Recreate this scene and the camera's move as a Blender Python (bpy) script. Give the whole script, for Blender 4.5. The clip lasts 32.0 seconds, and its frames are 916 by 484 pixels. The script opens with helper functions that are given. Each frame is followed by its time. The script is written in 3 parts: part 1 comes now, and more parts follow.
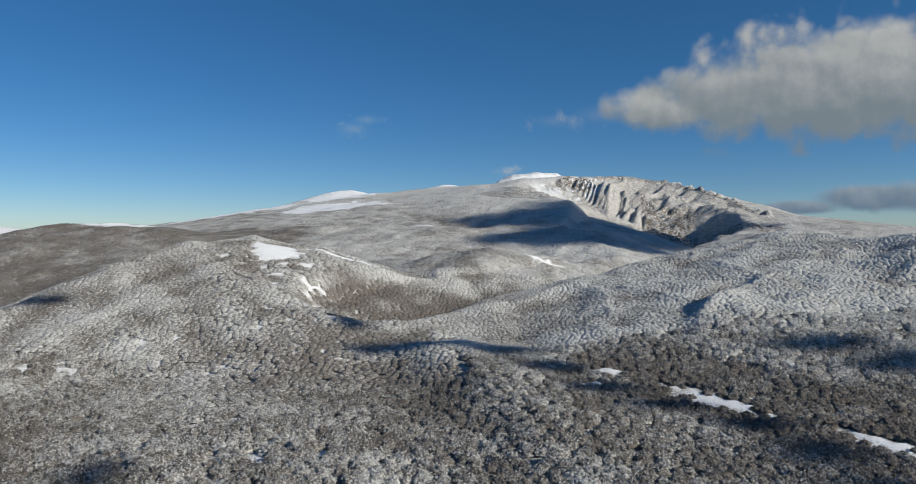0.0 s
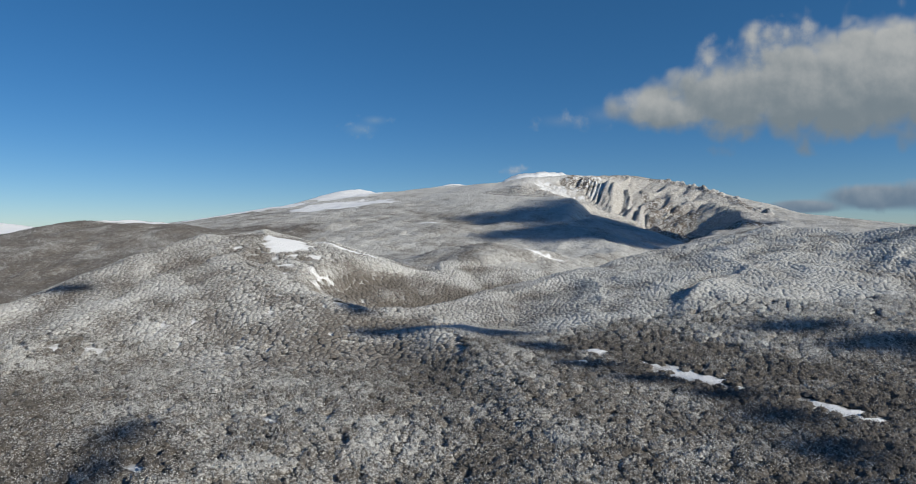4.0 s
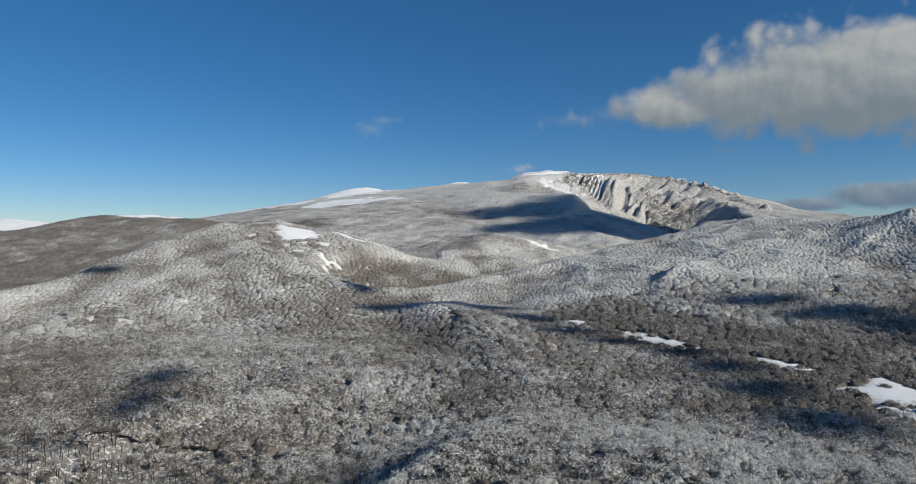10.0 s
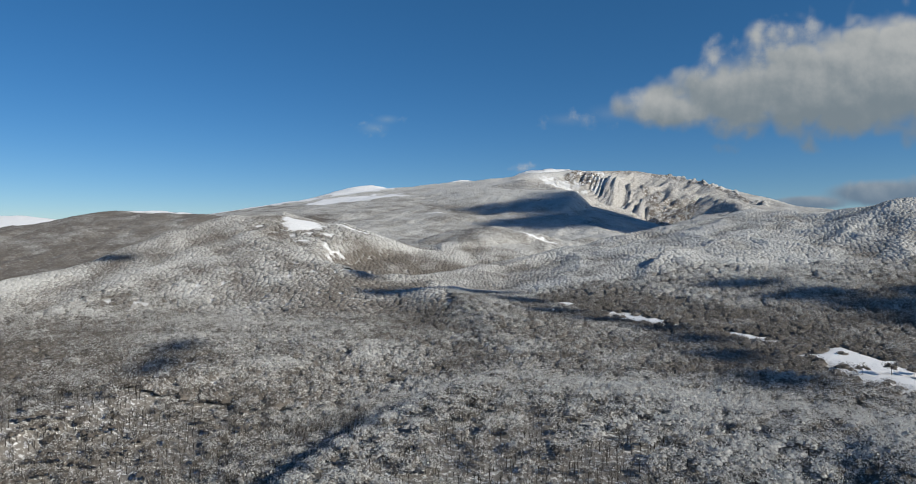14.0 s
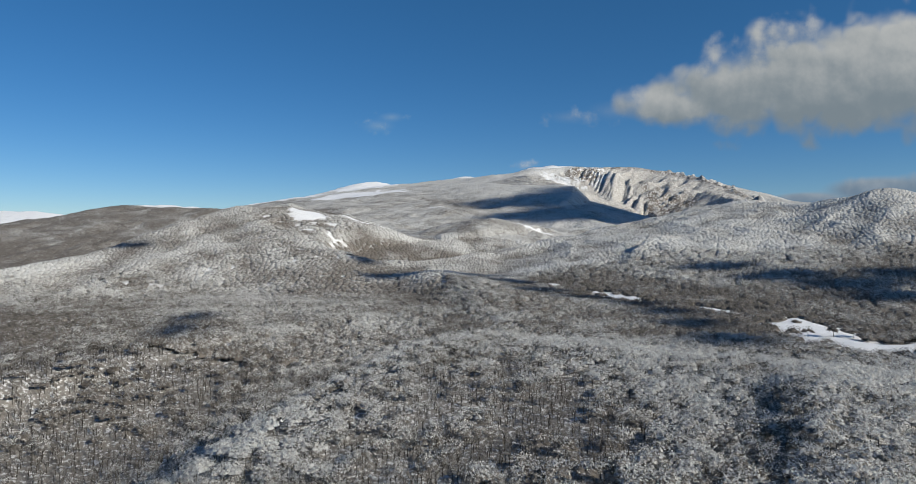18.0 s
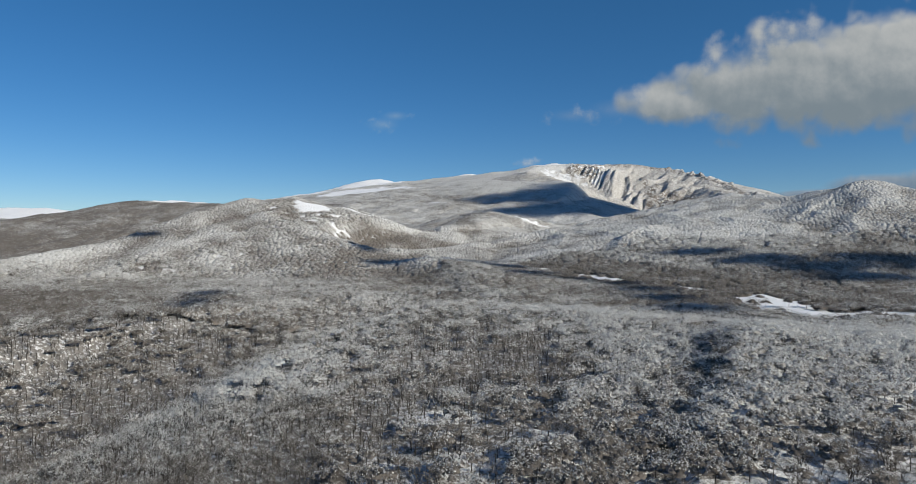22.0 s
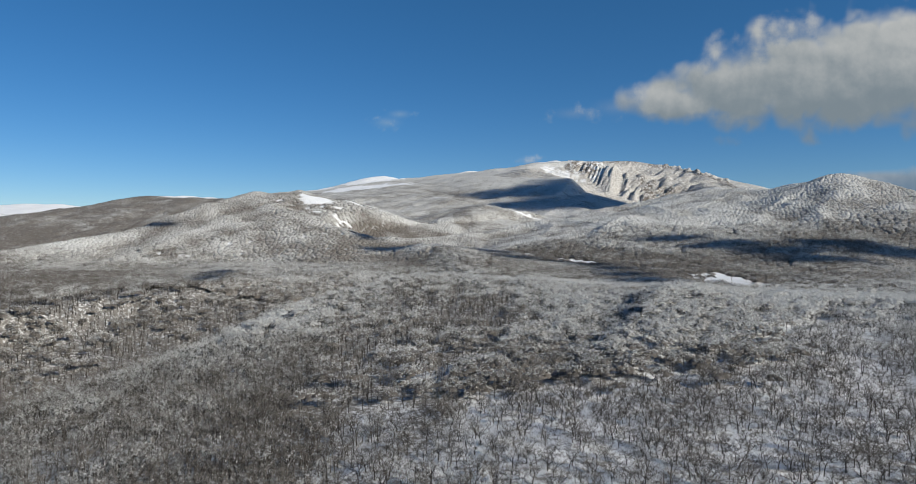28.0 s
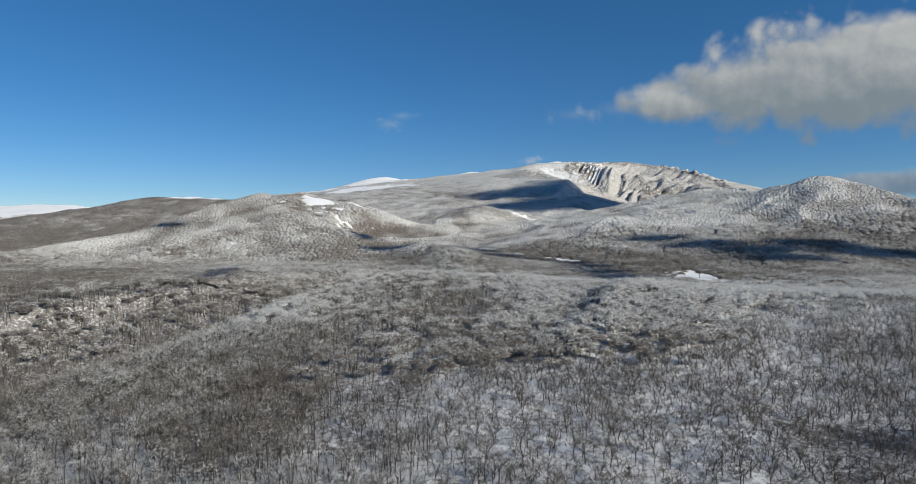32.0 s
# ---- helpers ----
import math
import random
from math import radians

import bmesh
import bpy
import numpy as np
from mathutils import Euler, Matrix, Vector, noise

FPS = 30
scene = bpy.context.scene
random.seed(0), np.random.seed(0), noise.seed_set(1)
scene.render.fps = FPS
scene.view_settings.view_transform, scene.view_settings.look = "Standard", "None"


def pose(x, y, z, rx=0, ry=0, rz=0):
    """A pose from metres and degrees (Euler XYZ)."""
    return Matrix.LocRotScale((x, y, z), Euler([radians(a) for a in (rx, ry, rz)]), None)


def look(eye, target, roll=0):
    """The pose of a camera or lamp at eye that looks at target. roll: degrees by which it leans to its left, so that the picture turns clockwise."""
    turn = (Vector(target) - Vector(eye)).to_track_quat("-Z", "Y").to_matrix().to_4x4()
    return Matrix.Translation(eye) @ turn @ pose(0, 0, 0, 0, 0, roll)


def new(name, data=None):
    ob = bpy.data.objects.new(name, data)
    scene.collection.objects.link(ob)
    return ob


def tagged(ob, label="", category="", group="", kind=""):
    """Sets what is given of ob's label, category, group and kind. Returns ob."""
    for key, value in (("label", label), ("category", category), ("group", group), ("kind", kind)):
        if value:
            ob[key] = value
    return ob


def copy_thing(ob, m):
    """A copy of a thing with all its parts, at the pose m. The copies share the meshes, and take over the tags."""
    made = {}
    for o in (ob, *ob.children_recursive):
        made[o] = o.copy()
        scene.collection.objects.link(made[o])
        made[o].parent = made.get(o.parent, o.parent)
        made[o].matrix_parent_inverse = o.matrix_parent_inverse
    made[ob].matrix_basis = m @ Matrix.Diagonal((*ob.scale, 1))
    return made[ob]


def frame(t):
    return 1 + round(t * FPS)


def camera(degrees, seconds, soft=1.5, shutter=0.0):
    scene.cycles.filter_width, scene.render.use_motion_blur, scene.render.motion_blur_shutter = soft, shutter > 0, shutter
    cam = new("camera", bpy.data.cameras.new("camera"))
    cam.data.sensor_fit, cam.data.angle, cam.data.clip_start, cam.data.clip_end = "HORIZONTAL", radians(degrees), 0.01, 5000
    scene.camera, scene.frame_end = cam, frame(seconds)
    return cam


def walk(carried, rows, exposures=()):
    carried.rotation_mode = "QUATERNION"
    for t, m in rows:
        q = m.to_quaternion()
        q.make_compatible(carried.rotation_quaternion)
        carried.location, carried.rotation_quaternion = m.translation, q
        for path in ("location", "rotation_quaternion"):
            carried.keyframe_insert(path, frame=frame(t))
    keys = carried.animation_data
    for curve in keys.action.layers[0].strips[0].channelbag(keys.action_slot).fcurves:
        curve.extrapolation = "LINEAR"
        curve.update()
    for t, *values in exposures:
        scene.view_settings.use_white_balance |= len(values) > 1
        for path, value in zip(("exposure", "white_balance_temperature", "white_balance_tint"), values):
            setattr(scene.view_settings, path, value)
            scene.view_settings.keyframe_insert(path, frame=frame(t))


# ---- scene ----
cam = camera(71.48, 32.0, soft=0.8)
PATH = [
    (0, pose(-68.6, 283.6, 69.7, 88.98, 0, -4.07)),
    (6, pose(-59.5, 231.8, 57.2, 89.07, 0, -2.96)),
    (9, pose(-54.2, 204.6, 49.5, 89.11, 0, -2.54)),
    (13, pose(-48.0, 174.6, 37.7, 89.19, 0, -2.11)),
    (17, pose(-39.3, 136.9, 25.8, 89.11, 0, -1.62)),
    (19, pose(-34.5, 118.4, 19.4, 89.07, 0, -1.37)),
    (23, pose(-25.4, 81.9, 7.6, 89.06, 0, -0.90)),
    (26, pose(-17.4, 54.0, 0.7, 88.97, 0, -0.60)),
    (29, pose(-9.0, 27.1, -0.4, 88.92, 0, -0.31)),
    (32, pose(0.0, 0.0, 0.0, 88.93, 0, -0.00)),
]
walk(cam, PATH, exposures=[(0, 0.09), (14, 0.14), (32, 0.24)])

# ---- daylight ----
SUN_TO = Vector((0.76, -0.54, 0.44)).normalized()      # towards the low winter sun
world = bpy.data.worlds.new("sky")
scene.world = world
world.use_nodes = True
wn = world.node_tree
sky = wn.nodes.new("ShaderNodeTexSky")
sky.sky_type = "NISHITA"
sky.sun_disc = False
sky.sun_elevation = math.asin(SUN_TO.z)
sky.sun_rotation = math.atan2(SUN_TO.x, SUN_TO.y)
sky.altitude = 2000
sky.air_density, sky.dust_density, sky.ozone_density = 0.9, 0.6, 4.0
wn.nodes["Background"].inputs["Strength"].default_value = 0.076
tone = wn.nodes.new("ShaderNodeHueSaturation")
tone.inputs["Hue"].default_value = 0.501
tone.inputs["Saturation"].default_value = 1.24
wn.links.new(sky.outputs["Color"], tone.inputs["Color"])
wn.links.new(tone.outputs["Color"], wn.nodes["Background"].inputs["Color"])
haze = wn.nodes.new("ShaderNodeBackground")      # thin even winter haze evens the sky out
haze.inputs["Color"].default_value = (0.165, 0.48, 0.83, 1.0)
haze.inputs["Strength"].default_value = 0.42
both = wn.nodes.new("ShaderNodeMixShader")
both.inputs[0].default_value = 0.15
wn.links.new(wn.nodes["Background"].outputs[0], both.inputs[1])
wn.links.new(haze.outputs[0], both.inputs[2])
wn.links.new(both.outputs[0], wn.nodes["World Output"].inputs["Surface"])
lamp = bpy.data.lights.new("sun", "SUN")
lamp.energy, lamp.angle, lamp.color = 4.8, radians(0.53), (1.0, 0.94, 0.80)
sun = new("sun", lamp)
sun.matrix_world = look(SUN_TO * 3000, (0, 0, 0))


# ---- materials ----
def material(name):
    m = bpy.data.materials.new(name)
    m.use_nodes = True
    nt = m.node_tree
    return m, nt, nt.nodes["Principled BSDF"]


def node(nt, kind, **values):
    n = nt.nodes.new(kind)
    for k, v in values.items():
        n.inputs[k.replace("_", " ")].default_value = v
    return n


def noise_tex(nt, scale, detail=4.0, rough=0.55):
    co = nt.nodes.new("ShaderNodeTexCoord")
    n = node(nt, "ShaderNodeTexNoise", Scale=scale, Detail=detail, Roughness=rough)
    nt.links.new(co.outputs["Object"], n.inputs["Vector"])
    return n.outputs["Fac"]


def ramp(nt, fac, a, b, lo=0.0, hi=1.0):
    n = nt.nodes.new("ShaderNodeMapRange")
    n.interpolation_type = "SMOOTHSTEP"
    for k, v in (("From Min", a), ("From Max", b), ("To Min", lo), ("To Max", hi)):
        n.inputs[k].default_value = v
    nt.links.new(fac, n.inputs["Value"])
    return n.outputs["Result"]


def mix(nt, fac, a, b):
    n = nt.nodes.new("ShaderNodeMix")
    n.data_type = "RGBA"
    for sock, v in ((n.inputs[0], fac), (n.inputs[6], a), (n.inputs[7], b)):
        if isinstance(v, (tuple, float)):
            sock.default_value = v if isinstance(v, float) else (*v, 1.0)
        else:
            nt.links.new(v, sock)
    return n.outputs[2]


def calc(nt, op, a, b):
    n = nt.nodes.new("ShaderNodeMath")
    n.operation = op
    n.use_clamp = op in ("ADD", "MULTIPLY", "SUBTRACT")
    for sock, v in zip(n.inputs, (a, b)):
        if isinstance(v, (float, int)):
            sock.default_value = v
        else:
            nt.links.new(v, sock)
    return n.outputs[0]


def attribute(nt, name):
    n = nt.nodes.new("ShaderNodeAttribute")
    n.attribute_name = name
    return n.outputs["Fac"]


def bump(nt, bsdf, height, strength, distance):
    n = node(nt, "ShaderNodeBump", Strength=strength, Distance=distance)
    nt.links.new(height, n.inputs["Height"])
    nt.links.new(n.outputs["Normal"], bsdf.inputs["Normal"])


def ground_material():
    """Snow between the trees, winter scrub and litter where it is thin, brown rock on the steep faces."""
    m, nt, bsdf = material("snowy_ground")
    fine, mid = noise_tex(nt, 0.55, 6, 0.7), noise_tex(nt, 0.06, 5, 0.6)
    snow = mix(nt, mid, (0.74, 0.76, 0.80), (0.82, 0.82, 0.83))
    scrub = mix(nt, fine, (0.10, 0.09, 0.08), (0.30, 0.285, 0.27))
    rock = mix(nt, ramp(nt, noise_tex(nt, 0.16, 6, 0.65), 0.54, 0.60), mix(nt, fine, (0.05, 0.042, 0.036), (0.26, 0.22, 0.185)), (0.78, 0.78, 0.79))
    wood = mix(nt, fine, (0.20, 0.19, 0.182), (0.46, 0.45, 0.445))
    open_snow = attribute(nt, "open_snow")
    thin = ramp(nt, fine, 0.52, 0.60, 0.0, 0.8)
    drift = ramp(nt, calc(nt, "ADD", calc(nt, "MULTIPLY", attribute(nt, "snowy"), 0.55), calc(nt, "MULTIPLY", fine, 1.3)), 0.72, 0.90)
    litter = ramp(nt, noise_tex(nt, 0.42, 6, 0.72), 0.42, 0.49, 0.12, 1.0)      # stalks and tufts that stick out of thin snow
    cover = calc(nt, "ADD", open_snow, calc(nt, "MAXIMUM", thin, calc(nt, "MULTIPLY", drift, litter)))
    col = mix(nt, cover, scrub, snow)
    far = calc(nt, "MULTIPLY", attribute(nt, "far_wood"), calc(nt, "SUBTRACT", 1.0, open_snow))
    col = mix(nt, far, col, wood)
    scree = mix(nt, ramp(nt, noise_tex(nt, 0.2, 8, 0.7), 0.34, 0.66), (0.30, 0.28, 0.26), (0.62, 0.61, 0.60))
    col = mix(nt, calc(nt, "SUBTRACT", attribute(nt, "crag"), open_snow), col, scree)
    crag = calc(nt, "MULTIPLY", attribute(nt, "ledge"), ramp(nt, noise_tex(nt, 0.06, 9, 0.75), 0.45, 0.51))
    col = mix(nt, crag, col, rock)
    nt.links.new(col, bsdf.inputs["Base Color"])
    bsdf.inputs["Roughness"].default_value = 0.85
    rugged = calc(nt, "MULTIPLY", attribute(nt, "crag"), noise_tex(nt, 0.09, 9, 0.72))
    both = nt.nodes.new("ShaderNodeMath")
    both.operation = "MULTIPLY_ADD"
    nt.links.new(rugged, both.inputs[0])
    both.inputs[1].default_value = 14.0
    nt.links.new(fine, both.inputs[2])
    bump(nt, bsdf, both.outputs[0], 0.7, 1.2)
    return m


def twig_material():
    """Rime on twigs: brown bark shows where it is thin; crown shade is painted in too."""
    m, nt, bsdf = material("rimed_twigs")
    frost_shade, tint = attribute(nt, "frost_shade"), attribute(nt, "tint")
    n = noise_tex(nt, 0.9, 3, 0.6)
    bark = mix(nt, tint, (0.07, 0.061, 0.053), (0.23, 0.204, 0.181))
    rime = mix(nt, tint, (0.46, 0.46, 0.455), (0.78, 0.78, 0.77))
    tips = nt_scaled(nt, noise_tex(nt, 0.7, 8, 0.82), 3.4, -1.7)      # noise paints white rimed twig ends and the shaded gaps between them
    f = ramp(nt, nt_sum(nt, nt_sum(nt, nt_scaled(nt, n, 0.7, 0.0), frost_shade), tips), 0.42, 1.05)
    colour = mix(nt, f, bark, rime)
    nt.links.new(colour, bsdf.inputs["Base Color"])
    bsdf.inputs["Roughness"].default_value = 0.8
    bump(nt, bsdf, noise_tex(nt, 0.6, 4, 0.7), 0.6, 1.2)
    porous = nt.nodes.new("ShaderNodeBsdfTranslucent")      # light sifts through the open twigs
    nt.links.new(colour, porous.inputs["Color"])
    both = nt.nodes.new("ShaderNodeMixShader")
    both.inputs[0].default_value = 0.30
    nt.links.new(bsdf.outputs[0], both.inputs[1])
    nt.links.new(porous.outputs[0], both.inputs[2])
    nt.links.new(both.outputs[0], nt.nodes["Material Output"].inputs["Surface"])
    return m


def bark_material():
    m, nt, bsdf = material("dark_bark")
    n = noise_tex(nt, 2.5, 4, 0.6)
    nt.links.new(mix(nt, n, (0.012, 0.010, 0.008), (0.055, 0.047, 0.04)), bsdf.inputs["Base Color"])
    bsdf.inputs["Roughness"].default_value = 0.9
    return m


def nt_scaled(nt, a, gain, shift):
    n = nt.nodes.new("ShaderNodeMath")
    n.operation = "MULTIPLY_ADD"
    nt.links.new(a, n.inputs[0])
    n.inputs[1].default_value, n.inputs[2].default_value = gain, shift
    return n.outputs[0]


def cloud_material():
    """White vapour of the added shading clouds, whose edges fray."""
    m, nt, bsdf = material("shading_vapour")
    bsdf.inputs["Base Color"].default_value = (0.8, 0.8, 0.8, 1)
    bsdf.inputs["Roughness"].default_value = 1.0
    clear = nt.nodes.new("ShaderNodeBsdfTransparent")
    both = nt.nodes.new("ShaderNodeMixShader")
    dense = calc(nt, "ADD", attribute(nt, "body"), nt_scaled(nt, noise_tex(nt, 0.035, 6, 0.65), 1.1, -0.55))
    nt.links.new(ramp(nt, dense, 0.05, 0.70, 0.0, 0.85), both.inputs[0])
    nt.links.new(clear.outputs[0], both.inputs[1])
    nt.links.new(bsdf.outputs[0], both.inputs[2])
    nt.links.new(both.outputs[0], nt.nodes["Material Output"].inputs["Surface"])
    return m


def far_cloud_material(name, light, shade, grain, seed, ragged=0.55, full=0.8):
    """Distant vapour on the sky's backdrop: fleecy, with a pale top and a grey base, thinning to nothing at its rim."""
    m, nt, bsdf = material(name)
    nt.nodes.remove(bsdf)
    co = nt.nodes.new("ShaderNodeTexCoord")
    place = nt.nodes.new("ShaderNodeVectorMath")
    place.operation = "ADD"
    place.inputs[1].default_value = (seed * 731.0, 0, seed * 211.0)
    nt.links.new(co.outputs["Object"], place.inputs[0])
    puff = node(nt, "ShaderNodeTexNoise", Scale=1 / grain, Detail=9.0, Roughness=0.58)
    nt.links.new(place.outputs[0], puff.inputs["Vector"])
    up = nt.nodes.new("ShaderNodeVectorMath")
    up.operation = "ADD"
    up.inputs[1].default_value = (grain * 0.10, 0, grain * 0.16)
    nt.links.new(place.outputs[0], up.inputs[0])
    above = node(nt, "ShaderNodeTexNoise", Scale=1 / grain, Detail=6.0, Roughness=0.5)
    nt.links.new(up.outputs[0], above.inputs["Vector"])
    body = attribute(nt, "body")
    dense = calc(nt, "ADD", body, calc(nt, "MULTIPLY", nt_sub(nt, puff.outputs["Fac"], 0.5), ragged * 2))
    alpha = ramp(nt, dense, 0.06, full)
    lit = nt_sub(nt, puff.outputs["Fac"], above.outputs["Fac"])
    tone = nt.nodes.new("ShaderNodeMath")
    tone.operation = "MULTIPLY_ADD"
    nt.links.new(lit, tone.inputs[0])
    tone.inputs[1].default_value = 1.5
    nt.links.new(attribute(nt, "height"), tone.inputs[2])
    glow = nt.nodes.new("ShaderNodeEmission")
    nt.links.new(mix(nt, ramp(nt, tone.outputs[0], 0.15, 1.2), shade, light), glow.inputs["Color"])
    clear = nt.nodes.new("ShaderNodeBsdfTransparent")
    both = nt.nodes.new("ShaderNodeMixShader")
    nt.links.new(alpha, both.inputs[0])
    nt.links.new(clear.outputs[0], both.inputs[1])
    nt.links.new(glow.outputs[0], both.inputs[2])
    nt.links.new(both.outputs[0], nt.nodes["Material Output"].inputs["Surface"])
    return m


def nt_sum(nt, a, b):
    n = nt.nodes.new("ShaderNodeMath")
    nt.links.new(a, n.inputs[0])
    nt.links.new(b, n.inputs[1])
    return n.outputs[0]


def nt_sub(nt, a, b):
    n = nt.nodes.new("ShaderNodeMath")
    n.operation = "SUBTRACT"
    for sock, v in zip(n.inputs, (a, b)):
        if isinstance(v, float):
            sock.default_value = v
        else:
            nt.links.new(v, sock)
    return n.outputs[0]


GROUND, TWIGS, BARK, VAPOUR = ground_material(), twig_material(), bark_material(), cloud_material()


# ---- the lie of the land ----
def fbm(x, y, size, octaves=3, seed=0.0):
    """Smooth value noise in the plan, about -1 to 1."""
    out, amp, total = np.zeros_like(x), 1.0, 0.0
    for o in range(octaves):
        px, py = x / size + 17.3 * o + seed, y / size - 9.1 * o + 2.7 * seed
        ix, iy = np.floor(px), np.floor(py)
        fx, fy = px - ix, py - iy
        fx, fy = fx * fx * (3 - 2 * fx), fy * fy * (3 - 2 * fy)

        def corner(a, b):
            v = np.sin((ix + a) * 127.1 + (iy + b) * 311.7 + 0.5) * 43758.5453
            return v - np.floor(v)
        v = (corner(0, 0) * (1 - fx) + corner(1, 0) * fx) * (1 - fy) + (corner(0, 1) * (1 - fx) + corner(1, 1) * fx) * fy
        out += amp * (2 * v - 1)
        total += amp
        amp *= 0.5
        size *= 0.5
    return out / total


def along(x, y, line):
    """The nearest place on a crest line: its height, the distance, the side (1 to the line's right) and the way along it."""
    best = np.full_like(x, 1e9)
    z, side, way, run = np.zeros_like(x), np.zeros_like(x), np.zeros_like(x), 0.0
    for (ax, ay, az), (bx, by, bz) in zip(line, line[1:]):
        dx, dy = bx - ax, by - ay
        length = math.hypot(dx, dy)
        u = np.clip(((x - ax) * dx + (y - ay) * dy) / length ** 2, 0, 1)
        ex, ey = x - ax - u * dx, y - ay - u * dy
        d = np.hypot(ex, ey)
        near = d < best
        best = np.where(near, d, best)
        z = np.where(near, az + u * (bz - az), z)
        side = np.where(near, (ex * dy - ey * dx) / (length * np.maximum(d, 1e-6)), side)
        way = np.where(near, run + u * length, way)
        run += length
    return z, best, side, way


def flanks(x, y, line, right, left, soft, up=-1.0, reach=1e9):
    """Slopes falling (up=-1) or rising (up=1) from every stretch of a line; the highest, or the lowest, counts."""
    out = None
    for (ax, ay, az), (bx, by, bz) in zip(line, line[1:]):
        dx, dy = bx - ax, by - ay
        length = math.hypot(dx, dy)
        u = np.clip(((x - ax) * dx + (y - ay) * dy) / length ** 2, 0, 1)
        ex, ey = x - ax - u * dx, y - ay - u * dy
        d = np.hypot(ex, ey)
        side = (ex * dy - ey * dx) / (length * np.maximum(d, 1e-6))
        slope = left + (right - left) * (side + 1) / 2
        h = az + u * (bz - az) + up * (slope * (np.sqrt(d * d + soft * soft) - soft) + 0.8 * np.maximum(0, d - reach))
        out = h if out is None else np.maximum(out, h) if up < 0 else np.minimum(out, h)
    return out


def step(v, a, b):
    v = np.clip((v - a) / (b - a), 0, 1)
    return v * v * (3 - 2 * v)


